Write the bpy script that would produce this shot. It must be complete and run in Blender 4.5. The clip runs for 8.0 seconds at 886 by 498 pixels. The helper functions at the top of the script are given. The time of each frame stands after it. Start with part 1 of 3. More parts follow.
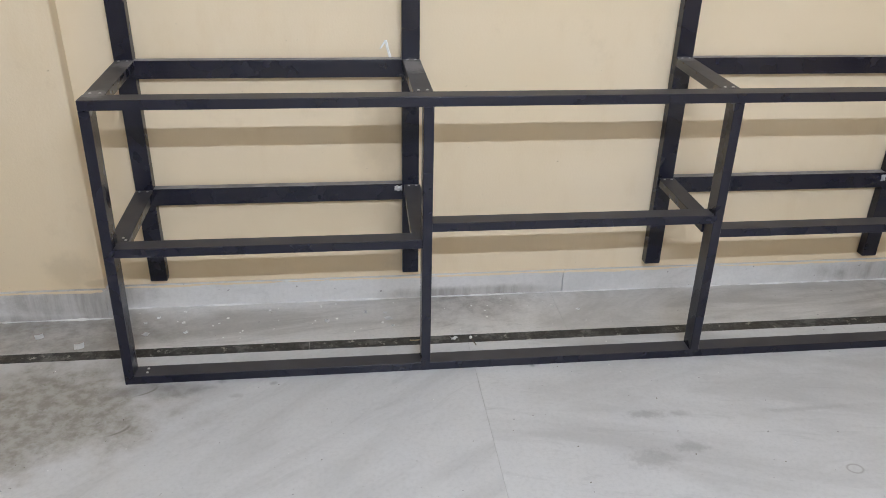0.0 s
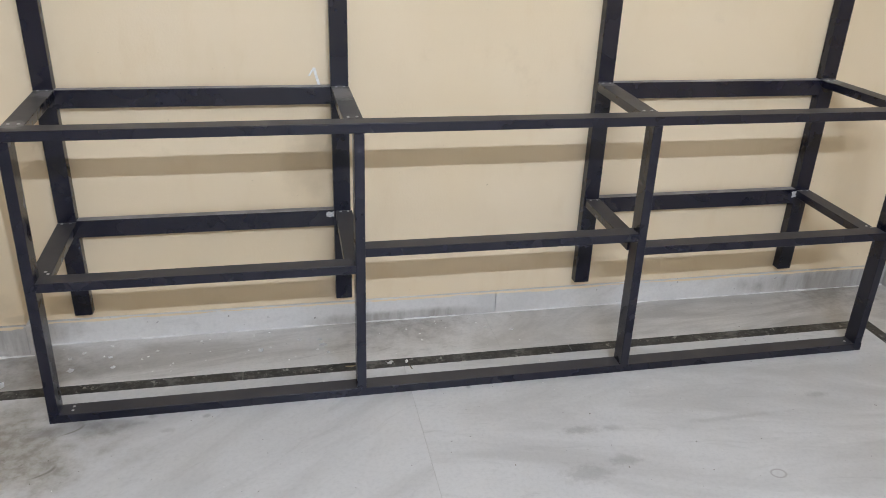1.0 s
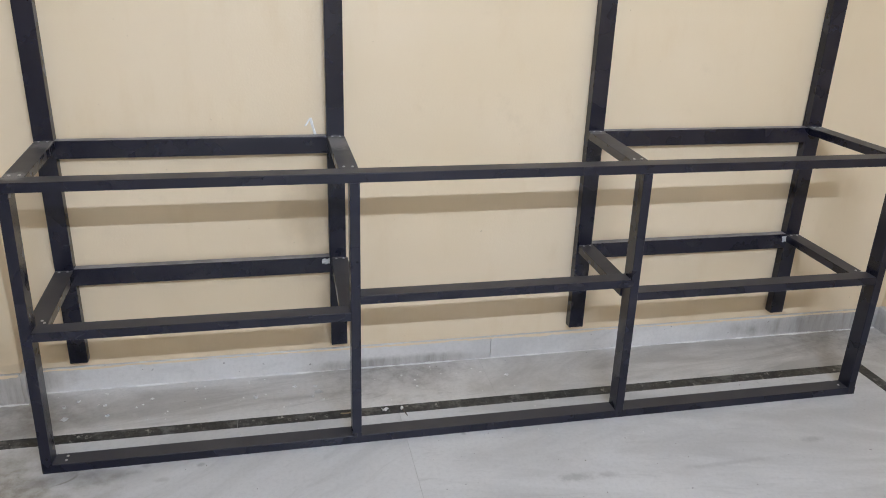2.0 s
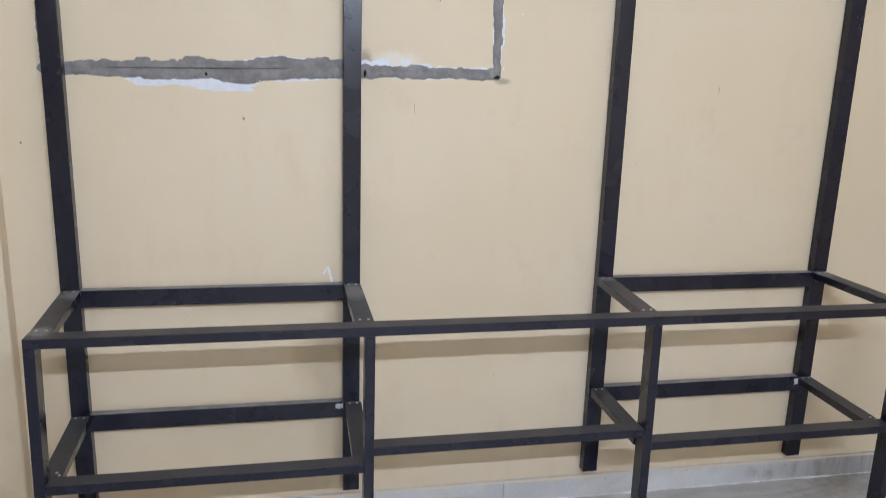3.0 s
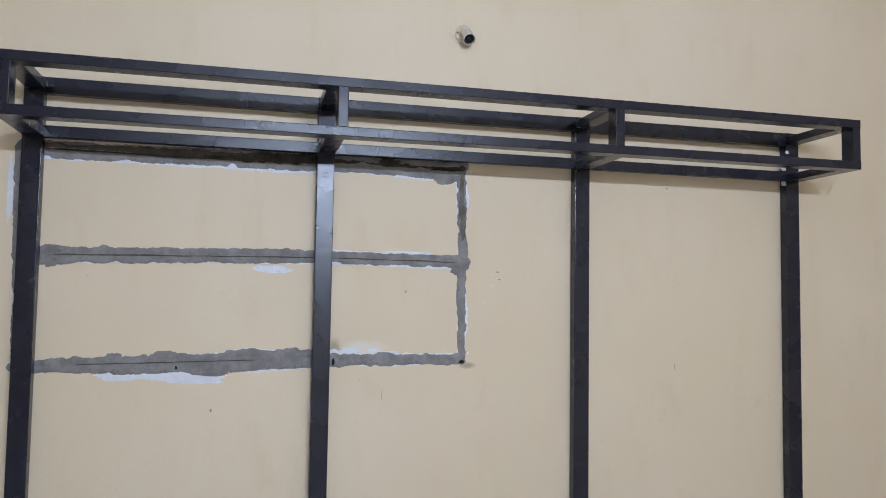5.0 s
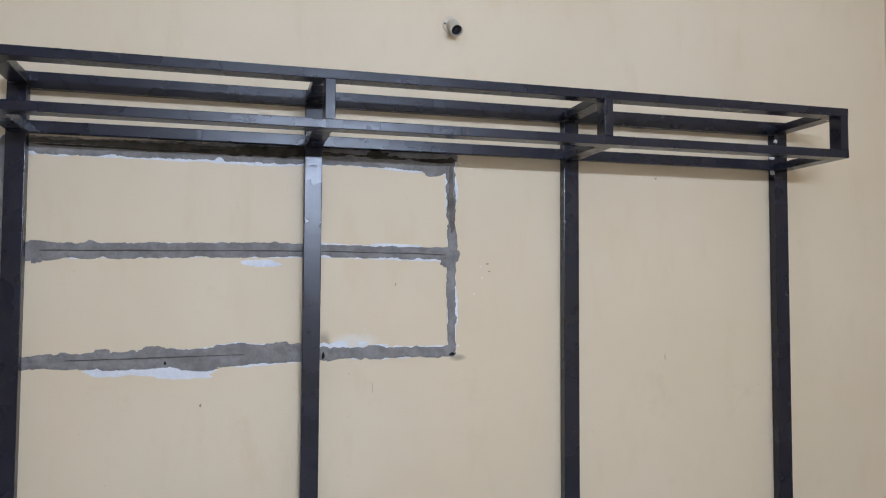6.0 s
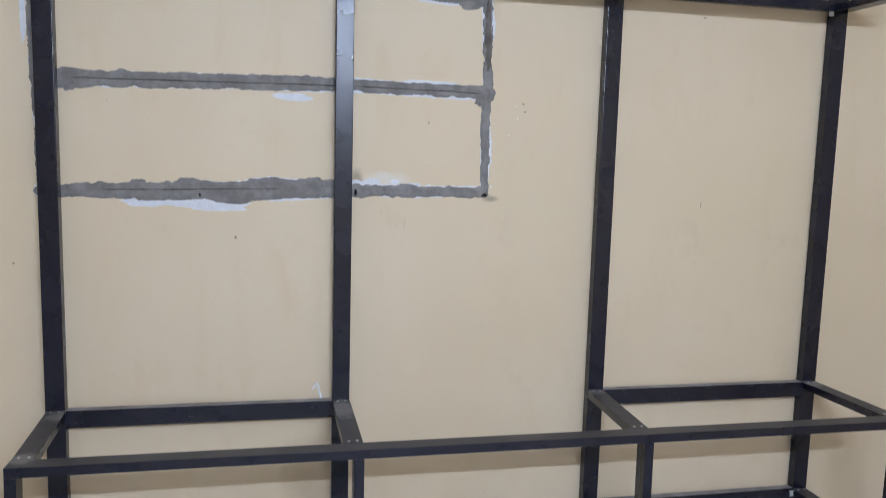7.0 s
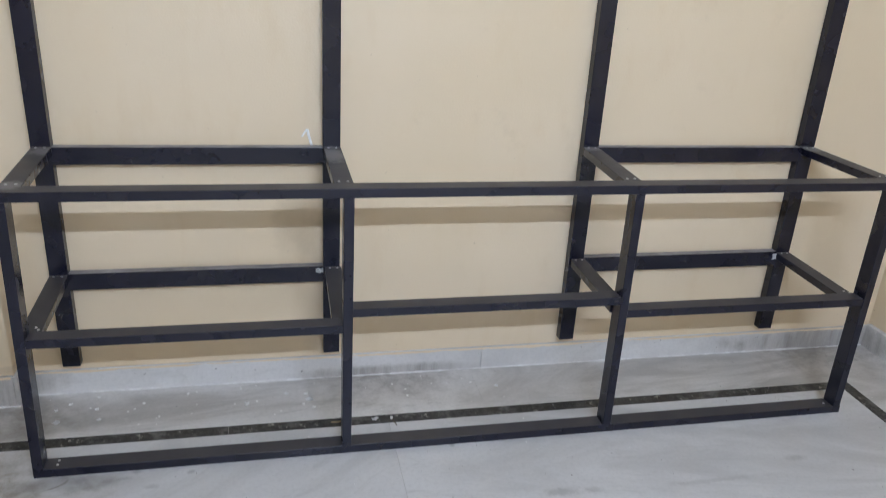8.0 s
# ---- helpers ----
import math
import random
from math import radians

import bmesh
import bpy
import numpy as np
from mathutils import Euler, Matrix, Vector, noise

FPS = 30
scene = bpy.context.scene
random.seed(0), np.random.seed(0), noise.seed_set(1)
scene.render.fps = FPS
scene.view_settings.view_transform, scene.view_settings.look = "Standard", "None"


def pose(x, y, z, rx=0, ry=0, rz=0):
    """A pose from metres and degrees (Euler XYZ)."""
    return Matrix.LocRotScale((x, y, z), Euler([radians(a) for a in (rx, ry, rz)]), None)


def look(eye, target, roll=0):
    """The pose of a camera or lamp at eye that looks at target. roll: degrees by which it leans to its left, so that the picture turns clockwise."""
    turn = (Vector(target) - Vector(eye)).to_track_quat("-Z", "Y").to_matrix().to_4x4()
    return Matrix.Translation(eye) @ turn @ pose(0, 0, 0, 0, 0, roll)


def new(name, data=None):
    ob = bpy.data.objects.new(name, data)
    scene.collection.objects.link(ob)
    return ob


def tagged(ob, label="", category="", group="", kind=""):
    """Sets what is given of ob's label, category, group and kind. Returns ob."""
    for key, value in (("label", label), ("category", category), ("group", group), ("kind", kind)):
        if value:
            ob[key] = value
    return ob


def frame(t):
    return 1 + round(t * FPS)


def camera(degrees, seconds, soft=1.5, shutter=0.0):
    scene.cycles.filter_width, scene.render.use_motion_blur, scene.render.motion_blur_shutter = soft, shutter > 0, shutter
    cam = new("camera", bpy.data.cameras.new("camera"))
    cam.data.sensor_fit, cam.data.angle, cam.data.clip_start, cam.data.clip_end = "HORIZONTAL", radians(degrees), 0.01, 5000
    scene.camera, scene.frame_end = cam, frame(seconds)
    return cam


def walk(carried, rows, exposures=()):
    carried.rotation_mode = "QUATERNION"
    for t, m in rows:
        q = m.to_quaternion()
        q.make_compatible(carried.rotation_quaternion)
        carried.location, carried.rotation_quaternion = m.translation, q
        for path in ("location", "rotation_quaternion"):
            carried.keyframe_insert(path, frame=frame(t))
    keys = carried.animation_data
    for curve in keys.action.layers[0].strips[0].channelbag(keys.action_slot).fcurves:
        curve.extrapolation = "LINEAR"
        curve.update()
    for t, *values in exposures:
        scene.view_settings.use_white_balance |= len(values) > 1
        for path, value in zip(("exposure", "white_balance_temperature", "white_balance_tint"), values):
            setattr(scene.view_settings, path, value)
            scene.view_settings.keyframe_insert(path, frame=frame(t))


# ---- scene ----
cam = camera(59.5, 8.0, soft=0.65, shutter=0.2)
PATH = [
    (0, (0.634, -2.215, 1.281), (0.855, -0.439, 0.389), 1.3),
    (0.5, (0.624, -2.224, 1.286), (0.922, -0.451, 0.431), 1.92),
    (1, (0.632, -2.230, 1.290), (1.024, -0.461, 0.460), 2.08),
    (1.2, (0.633, -2.234, 1.284), (1.057, -0.462, 0.473), 2.07),
    (2.3, (0.628, -2.248, 1.339), (1.028, -0.419, 0.662), 1.93),
    (2.5, (0.622, -2.251, 1.363), (1.018, -0.401, 0.735), 1.93),
    (3, (0.614, -2.253, 1.429), (1.01, -0.348, 0.964), 1.8),
    (3.5, (0.598, -2.256, 1.493), (1.0, -0.313, 1.244), 1.5),
    (4, (0.593, -2.27, 1.542), (0.99, -0.31, 1.499), 1.3),
    (4.5, (0.595, -2.283, 1.584), (1.017, -0.331, 1.662), 1.25),
    (4.7, (0.595, -2.282, 1.587), (1.043, -0.333, 1.690), 1.15),
    (5.8, (0.597, -2.270, 1.590), (1.129, -0.344, 1.728), 0.3),
    (6, (0.603, -2.274, 1.589), (1.108, -0.343, 1.693), 0.3),
    (6.5, (0.612, -2.275, 1.562), (1.055, -0.33, 1.53), 0.9),
    (7, (0.613, -2.257, 1.513), (1.036, -0.316, 1.27), 1.6),
    (7.5, (0.623, -2.247, 1.442), (1.041, -0.36, 0.937), 2.4),
    (8, (0.635, -2.24, 1.373), (1.057, -0.435, 0.623), 3.4),
]
walk(cam, [(t, look(eye, target, roll)) for t, eye, target, roll in PATH],
     exposures=[(0.0, -0.24, 6420, 10), (1.0, -0.24, 6420, 10), (2.5, -0.30, 6180, 11), (3.5, -0.54, 5980, 11), (4.5, -0.69, 5860, 11),
                (6.0, -0.66, 5860, 11), (7.0, -0.62, 5860, 11), (8.0, -0.38, 5960, 10)])

# ---- light: one unseen tube behind the camera, the rest is bounce ----
TUBE_AT, TUBE_LONG, TUBE_GLOW = (1.1, -3.24, 2.30), 1.17, 930.0
world = bpy.data.worlds.new("world")
scene.world = world
world.use_nodes = True
world.node_tree.nodes["Background"].inputs[0].default_value = (0.8, 0.85, 1.0, 1)
world.node_tree.nodes["Background"].inputs[1].default_value = 0.02


# ---- materials ----
class Nodes:
    def __init__(self, name):
        self.mat = bpy.data.materials.new(name)
        self.mat.use_nodes = True
        self.tree = self.mat.node_tree
        self.bsdf = self.tree.nodes["Principled BSDF"]
        self.pos = self.tree.nodes.new("ShaderNodeNewGeometry").outputs["Position"]

    def link(self, a, b):
        self.tree.links.new(a, b)

    def put(self, socket, v):
        if isinstance(v, bpy.types.NodeSocket):
            self.link(v, socket)
        else:
            socket.default_value = v

    def scaled(self, scale, rot=(0, 0, 0), shift=(0, 0, 0)):
        n = self.tree.nodes.new("ShaderNodeMapping")
        self.link(self.pos, n.inputs["Vector"])
        n.inputs["Scale"].default_value = scale
        n.inputs["Rotation"].default_value = rot
        n.inputs["Location"].default_value = shift
        return n.outputs[0]

    def veined(self, long, cross, degrees):
        """Coordinates drawn out along one way across the floor."""
        n = self.tree.nodes.new("ShaderNodeMapping")
        n.vector_type = "TEXTURE"
        self.link(self.pos, n.inputs["Vector"])
        n.inputs["Rotation"].default_value = (0, 0, radians(degrees))
        n.inputs["Scale"].default_value = (long, cross, cross * 2)
        return n.outputs[0]

    def noise(self, scale, detail=4, rough=0.6, vector=None, distort=0.0):
        n = self.tree.nodes.new("ShaderNodeTexNoise")
        self.link(vector or self.pos, n.inputs["Vector"])
        n.inputs["Scale"].default_value = scale
        n.inputs["Detail"].default_value = detail
        n.inputs["Roughness"].default_value = rough
        n.inputs["Distortion"].default_value = distort
        return n.outputs[0]

    def ramp(self, v, lo, hi, a=0.0, b=1.0):
        n = self.tree.nodes.new("ShaderNodeMapRange")
        n.interpolation_type = "SMOOTHSTEP"
        self.link(v, n.inputs[0])
        for k, x in zip((1, 2, 3, 4), (lo, hi, a, b)):
            n.inputs[k].default_value = x
        return n.outputs[0]

    def math(self, op, a, b=0.0):
        n = self.tree.nodes.new("ShaderNodeMath")
        n.operation = op
        self.put(n.inputs[0], a)
        self.put(n.inputs[1], b)
        return n.outputs[0]

    def mix(self, f, a, b):
        n = self.tree.nodes.new("ShaderNodeMix")
        n.data_type = "RGBA"
        self.put(n.inputs[0], f)
        self.put(n.inputs[6], (*a, 1) if isinstance(a, tuple) else a)
        self.put(n.inputs[7], (*b, 1) if isinstance(b, tuple) else b)
        return n.outputs[2]

    def near(self, at, radii, soft=0.5, wobble=None):
        """1 inside an ellipsoid round a place, 0 outside, with an uneven rim."""
        n = self.tree.nodes.new("ShaderNodeMapping")
        self.link(self.pos, n.inputs["Vector"])
        n.vector_type = "TEXTURE"
        n.inputs["Location"].default_value = at
        n.inputs["Scale"].default_value = radii
        d = self.tree.nodes.new("ShaderNodeVectorMath")
        d.operation = "LENGTH"
        self.link(n.outputs[0], d.inputs[0])
        v = d.outputs["Value"]
        if wobble is not None:
            v = self.math("ADD", v, wobble)
        return self.ramp(v, 1.0 + soft / 2, 1.0 - soft / 2)

    def bump(self, height, strength, distance):
        n = self.tree.nodes.new("ShaderNodeBump")
        self.link(height, n.inputs["Height"])
        n.inputs["Strength"].default_value = strength
        n.inputs["Distance"].default_value = distance
        self.link(n.outputs[0], self.bsdf.inputs["Normal"])

    def done(self, color, rough, metal=0.0, spec=0.5):
        self.put(self.bsdf.inputs["Base Color"], (*color, 1) if isinstance(color, tuple) else color)
        self.put(self.bsdf.inputs["Roughness"], rough)
        self.bsdf.inputs["Metallic"].default_value = metal
        self.bsdf.inputs["Specular IOR Level"].default_value = spec
        return self.mat


def wall_paint():
    n = Nodes("cream_wall_paint")
    broad = n.noise(1.1, 3, 0.55)
    roller = n.noise(9, 5, 0.6, n.scaled((1, 1, 0.35)))
    c = n.mix(n.ramp(broad, 0.3, 0.72), (0.695, 0.570, 0.388), (0.737, 0.615, 0.442))
    c = n.mix(n.ramp(roller, 0.52, 0.72, 0, 0.35), c, (0.66, 0.52, 0.33))
    smudge = n.math("MULTIPLY", n.ramp(n.noise(4.3, 6, 0.7), 0.58, 0.75), 0.35)
    c = n.mix(smudge, c, (0.56, 0.45, 0.30))
    wob = n.math("MULTIPLY", n.math("SUBTRACT", n.noise(24, 4, 0.6), 0.5), 1.3)
    soot = n.near((1.249, 0, 1.383), (0.020, 0.05, 0.008), 1.3, wob)
    soot2 = n.near((0.843, 0, 1.432), (0.016, 0.05, 0.028), 1.2, wob)
    c = n.mix(n.math("MULTIPLY", n.math("MAXIMUM", soot, soot2), 0.6), c, (0.22, 0.17, 0.11))
    c = n.mix(n.math("MULTIPLY", n.near((0.93, 0, 1.43), (0.06, 0.05, 0.025), 0.9, wob), 0.45), c, (0.80, 0.79, 0.78))
    # Brown patches: wall grime on the pier, a third at x 0.70.
    brown_patches = n.math("MAXIMUM", n.near((-0.22, -0.055, 0.16), (0.06, 0.04, 0.05), 1.2, wob), n.near((-0.15, -0.055, 0.118), (0.05, 0.04, 0.012), 1.0, wob))
    brown_patches = n.math("MAXIMUM", brown_patches, n.near((0.70, 0.0, 0.55), (0.06, 0.04, 0.09), 1.4, wob))
    c = n.mix(n.math("MULTIPLY", brown_patches, 0.28), c, (0.30, 0.23, 0.14))
    specks = n.ramp(n.noise(75, 2, 0.5), 0.745, 0.78)
    c = n.mix(n.math("MULTIPLY", specks, 0.5), c, (0.36, 0.28, 0.18))
    n.bump(n.math("ADD", n.noise(160, 3, 0.6), n.math("MULTIPLY", n.noise(14, 3), 1.5)), 0.12, 0.004)
    return n.done(c, n.ramp(roller, 0.3, 0.7, 0.5, 0.62), spec=0.3)


def marble(name, base, dark, extra=False, streak=1.0, degrees=0.0):
    n = Nodes(name)
    bands = n.noise(1.0, 5, 0.58, n.veined(0.90, 0.21, degrees), 1.0)
    wisps = n.noise(1.0, 7, 0.68, n.veined(0.22, 0.045, degrees + 4), 0.9)
    hairs = n.noise(1.0, 5, 0.6, n.veined(0.10, 0.012, degrees - 3), 1.2)
    cloud = n.noise(2.2, 6, 0.62)
    grain = n.noise(85, 5, 0.7)
    c = n.mix(n.math("MULTIPLY", n.ramp(bands, 0.42, 0.68), 0.75 * streak), base, dark)
    c = n.mix(n.math("MULTIPLY", n.ramp(wisps, 0.54, 0.78), 0.45 * streak), c, tuple(v * 0.74 for v in dark))
    c = n.mix(n.math("MULTIPLY", n.math("MULTIPLY", n.ramp(hairs, 0.60, 0.74), n.ramp(cloud, 0.45, 0.6)), 0.22 * streak), c, tuple(v * 0.55 for v in dark))
    c = n.mix(n.ramp(cloud, 0.40, 0.75, 0, 0.45), c, tuple(v * 0.80 for v in base))
    c = n.mix(n.ramp(grain, 0.40, 0.75, 0, 0.22), c, tuple(v * 0.66 for v in dark))
    c = n.mix(n.ramp(n.noise(20, 5, 0.7), 0.58, 0.80, 0, 0.35), c, tuple(min(0.8, v * 1.15) for v in base))
    info = n.tree.nodes.new("ShaderNodeObjectInfo").outputs["Random"]
    c = n.mix(n.math("MULTIPLY", info, 0.18), c, (0.38, 0.365, 0.345))
    dots = n.ramp(n.noise(60, 2, 0.5), 0.73, 0.77)
    c = n.mix(n.math("MULTIPLY", dots, 0.6), c, (0.12, 0.11, 0.10))
    rough = n.ramp(n.noise(6, 4), 0.3, 0.7, 0.28, 0.46)
    if extra:
        wob = n.math("MULTIPLY", n.math("SUBTRACT", n.noise(8, 6, 0.62), 0.5), 1.7)
        spot = n.math("MULTIPLY", n.math("SUBTRACT", n.noise(40, 6, 0.72), 0.5), 3.2)
        patch = n.near((-0.25, -0.53, 0), (0.36, 0.20, 0.2), 0.75, wob)
        mottled = n.mix(n.ramp(n.noise(30, 5, 0.62), 0.36, 0.66), (0.39, 0.37, 0.335), (0.245, 0.222, 0.178))
        mottled = n.mix(n.ramp(n.noise(46, 3, 0.6), 0.58, 0.72, 0, 0.5), mottled, (0.16, 0.135, 0.09))
        c = n.mix(n.math("MULTIPLY", patch, 0.90), c, mottled)
        lip = n.near((0.10, -0.452, 0), (0.14, 0.030, 0.2), 0.8, wob)
        c = n.mix(n.math("MULTIPLY", lip, 0.45), c, (0.20, 0.19, 0.18))
        # dried tide marks at the rim of the stain
        for at, radii, clip in (((0.005, -0.435, 0), (0.085, 0.046, 0.2), (0.075, -0.462)), ((-0.03, -0.585, 0), (0.085, 0.055, 0.2), (0.04, -0.615))):
            edge = n.math("SUBTRACT", n.near(at, radii, 0.12, n.math("MULTIPLY", wob, 0.15)), n.near(at, tuple(v * 0.93 for v in radii), 0.12, n.math("MULTIPLY", wob, 0.15)))
            edge = n.math("MULTIPLY", edge, n.near((*clip, 0), (0.035, 0.025, 0.2), 0.9))
            c = n.mix(n.math("MULTIPLY", edge, 0.8), c, (0.14, 0.12, 0.09))
        for at, radii, k in (((1.33, -0.832, 0), (0.05, 0.028, 0.2), 0.30), ((1.443, -0.797, 0), (0.036, 0.018, 0.2), 0.34),
                             ((1.375, -0.666, 0), (0.040, 0.014, 0.2), 0.36), ((1.46, -0.672, 0), (0.022, 0.012, 0.2), 0.28),
                             ((1.81, -0.68, 0), (0.13, 0.008, 0.2), 0.2), ((2.12, -0.62, 0), (0.03, 0.012, 0.2), 0.3),
                             ((0.117, -0.446, 0), (0.022, 0.012, 0.2), 0.34), ((0.193, -0.457, 0), (0.018, 0.009, 0.2), 0.3), ((0.229, -0.451, 0), (0.014, 0.007, 0.2), 0.3), ((0.255, -0.426, 0), (0.012, 0.008, 0.2), 0.4),
                             ((0.398, -0.447, 0), (0.009, 0.007, 0.2), 0.4), ((0.304, -0.494, 0), (0.014, 0.008, 0.2), 0.28), ((1.122, -0.423, 0), (0.007, 0.006, 0.2), 0.5)):
            c = n.mix(n.math("MULTIPLY", n.near(at, radii, 1.5, spot), k * 1.05), c, (0.17, 0.16, 0.15))
        outer = n.near((1.805, -0.91, 0), (0.021, 0.017, 0.2), 0.3, n.math("MULTIPLY", spot, 0.06))
        inner = n.near((1.805, -0.91, 0), (0.0165, 0.013, 0.2), 0.3, n.math("MULTIPLY", spot, 0.06))
        c = n.mix(n.math("MULTIPLY", n.math("SUBTRACT", outer, inner), 0.45), c, (0.16, 0.13, 0.10))
        rough = n.math("ADD", rough, n.math("MULTIPLY", patch, 0.35))
        n.bump(n.math("ADD", n.math("MULTIPLY", patch, n.noise(45, 4)), n.math("MULTIPLY", n.noise(30, 3), 0.05)), 0.5, 0.004)
    else:
        wob = n.math("MULTIPLY", n.math("SUBTRACT", n.noise(9, 6, 0.68), 0.5), 1.6)
        grime = n.near((2.62, 0, 0.03), (0.33, 0.2, 0.055), 0.8, wob)
        grime2 = n.near((-0.22, 0, 0.06), (0.20, 0.2, 0.06), 0.8, wob)
        grime3 = n.near((1.0, 0, 0.012), (0.25, 0.2, 0.022), 0.9, wob)
        grime4 = n.near((-0.28, -0.14, 0), (0.34, 0.12, 0.03), 0.9, wob)
        grime5 = n.near((-0.145, -0.067, 0.088), (0.035, 0.03, 0.022), 0.9, wob)
        g = n.math("MAXIMUM", n.math("MAXIMUM", n.math("MAXIMUM", grime, grime2), n.math("MAXIMUM", grime4, grime5)), grime3)
        streaks = n.ramp(n.noise(6, 5, 0.7, n.scaled((4.0, 4.0, 0.5))), 0.35, 0.7, 0.5, 1.0)
        c = n.mix(n.math("MULTIPLY", n.math("MULTIPLY", g, streaks), 0.72), c, (0.19, 0.17, 0.145))
        n.bump(n.noise(40, 4), 0.1, 0.003)
    return n.done(c, rough, spec=0.45)


def granite():
    n = Nodes("black_granite")
    v = n.noise(55, 5, 0.75)
    c = n.mix(n.ramp(v, 0.40, 0.66), (0.008, 0.008, 0.008), (0.05, 0.051, 0.048))
    pale = n.ramp(n.noise(32, 5, 0.7, n.scaled((1, 1, 1), shift=(3, 1, 0))), 0.58, 0.66)
    c = n.mix(n.math("MULTIPLY", pale, 0.8), c, (0.40, 0.39, 0.35))
    dust = n.ramp(n.noise(5, 5, 0.7), 0.45, 0.75, 0, 0.16)
    c = n.mix(dust, c, (0.22, 0.21, 0.19))
    cloudy = n.math("MULTIPLY", n.ramp(n.noise(11, 6, 0.75), 0.50, 0.62), n.ramp(n.noise(1.3, 2), 0.42, 0.56, 0.25, 0.75))
    c = n.mix(cloudy, c, (0.15, 0.145, 0.135))
    n.bump(n.noise(90, 3), 0.15, 0.002)
    return n.done(c, 0.42)


def metal_paint():
    n = Nodes("dark_satin_enamel")
    c = n.mix(n.ramp(n.noise(2.0, 3, 0.5), 0.25, 0.75), (0.0050, 0.0053, 0.0140), (0.0074, 0.0079, 0.0195))
    rub = n.ramp(n.noise(14, 4, 0.6), 0.35, 0.80, 0, 0.018)
    c = n.mix(rub, c, (0.16, 0.15, 0.14))
    wob = n.math("MULTIPLY", n.math("SUBTRACT", n.noise(45, 5, 0.7), 0.5), 2.0)
    for at, radii in (((0.045, -0.075, 0.787), (0.035, 0.035, 0.004)), ((2.37, -0.06, 0.787), (0.035, 0.03, 0.004)), ((0.04, -0.375, 0.787), (0.03, 0.03, 0.004)),
                      ((0.80, -0.12, 0.787), (0.03, 0.07, 0.004)), ((1.60, -0.055, 0.787), (0.03, 0.02, 0.004))):
        c = n.mix(n.math("MULTIPLY", n.near(at, radii, 0.9, wob), 0.38), c, (0.42, 0.41, 0.40))
    split = n.tree.nodes.new("ShaderNodeSeparateXYZ")
    n.link(n.pos.node.outputs["Normal"], split.inputs[0])
    # Faces that point up are mixed paler, back rail tops most.
    upfacing = n.math("MULTIPLY", n.ramp(split.outputs[2], 0.9, 0.99), n.ramp(n.noise(9, 4, 0.55), 0.2, 0.8, 0.10, 0.16))
    c = n.mix(upfacing, c, (0.28, 0.27, 0.255))
    place = n.tree.nodes.new("ShaderNodeSeparateXYZ")
    n.link(n.pos, place.inputs[0])
    ledge = n.math("MULTIPLY", n.ramp(split.outputs[2], 0.9, 0.99), n.ramp(place.outputs[1], -0.045, -0.034))
    c = n.mix(n.math("MULTIPLY", ledge, n.ramp(n.noise(16, 4, 0.6), 0.3, 0.7, 0.25, 0.6)), c, (0.46, 0.44, 0.44))
    rough = n.math("ADD", n.ramp(n.noise(11, 3, 0.5), 0.3, 0.72, 0.24, 0.31), n.math("MULTIPLY", n.ramp(split.outputs[2], 0.9, 0.99), 0.2))
    n.bump(n.noise(26, 2, 0.5), 0.05, 0.008)
    return n.done(c, rough, spec=0.49)


def cement(name, a, b):
    n = Nodes(name)
    c = n.mix(n.ramp(n.noise(17, 6, 0.7), 0.36, 0.66), a, b)
    c = n.mix(n.math("MULTIPLY", n.ramp(n.noise(70, 4, 0.7), 0.6, 0.72), 0.5), c, tuple(v * 0.45 for v in a))
    n.bump(n.math("ADD", n.noise(60, 6, 0.7), n.noise(18, 4, 0.6)), 0.75, 0.006)
    return n.done(c, 0.92, spec=0.2)


def plain(name, color, rough, metal=0.0, vary=0.12, scale=40.0):
    n = Nodes(name)
    c = n.mix(n.ramp(n.noise(scale, 4, 0.6), 0.35, 0.7), color, tuple(v * (1 - vary) for v in color))
    return n.done(c, rough, metal)


def glow(name, color, strength):
    n = Nodes(name)
    n.bsdf.inputs["Emission Color"].default_value = (*color, 1)
    n.bsdf.inputs["Emission Strength"].default_value = strength
    return n.done((0.9, 0.9, 0.9), 0.4)


WALL = wall_paint()
FLOOR = marble("grey_marble_floor", (0.630, 0.625, 0.618), (0.482, 0.476, 0.466), True, 1.05, 37)
FLOOR_LEVEL = marble("grey_marble_floor_level_veins", (0.630, 0.625, 0.618), (0.482, 0.476, 0.466), True, 1.25, -11)
BORDER = marble("grey_marble_border", (0.69, 0.67, 0.64), (0.42, 0.40, 0.37), False, 1.55, 5)
SKIRT = marble("grey_marble_skirting", (0.73, 0.72, 0.705), (0.51, 0.503, 0.49), False, 1.0, 3)
GRANITE = granite()
METAL = metal_paint()
CEMENT = cement("raw_cement_plaster", (0.205, 0.191, 0.180), (0.290, 0.274, 0.260))
BROWN = cement("brown_stained_cement", (0.125, 0.108, 0.093), (0.205, 0.185, 0.166))
# The next two cements carry the shade of grooves in their colour.
GROOVE_SHADE_BROWN = cement("brown_groove_shade_cement", (0.075, 0.066, 0.055), (0.125, 0.112, 0.096))
GROOVE_SHADE = cement("groove_shade_cement", (0.030, 0.025, 0.019), (0.085, 0.072, 0.055))
PUTTY = cement("white_wall_putty", (0.70, 0.705, 0.73), (0.78, 0.785, 0.81))
GROUT = plain("grey_grout", (0.44, 0.425, 0.40), 0.9)
MORTAR = plain("white_cement_bead", (0.76, 0.75, 0.73), 0.85, vary=0.2, scale=25)
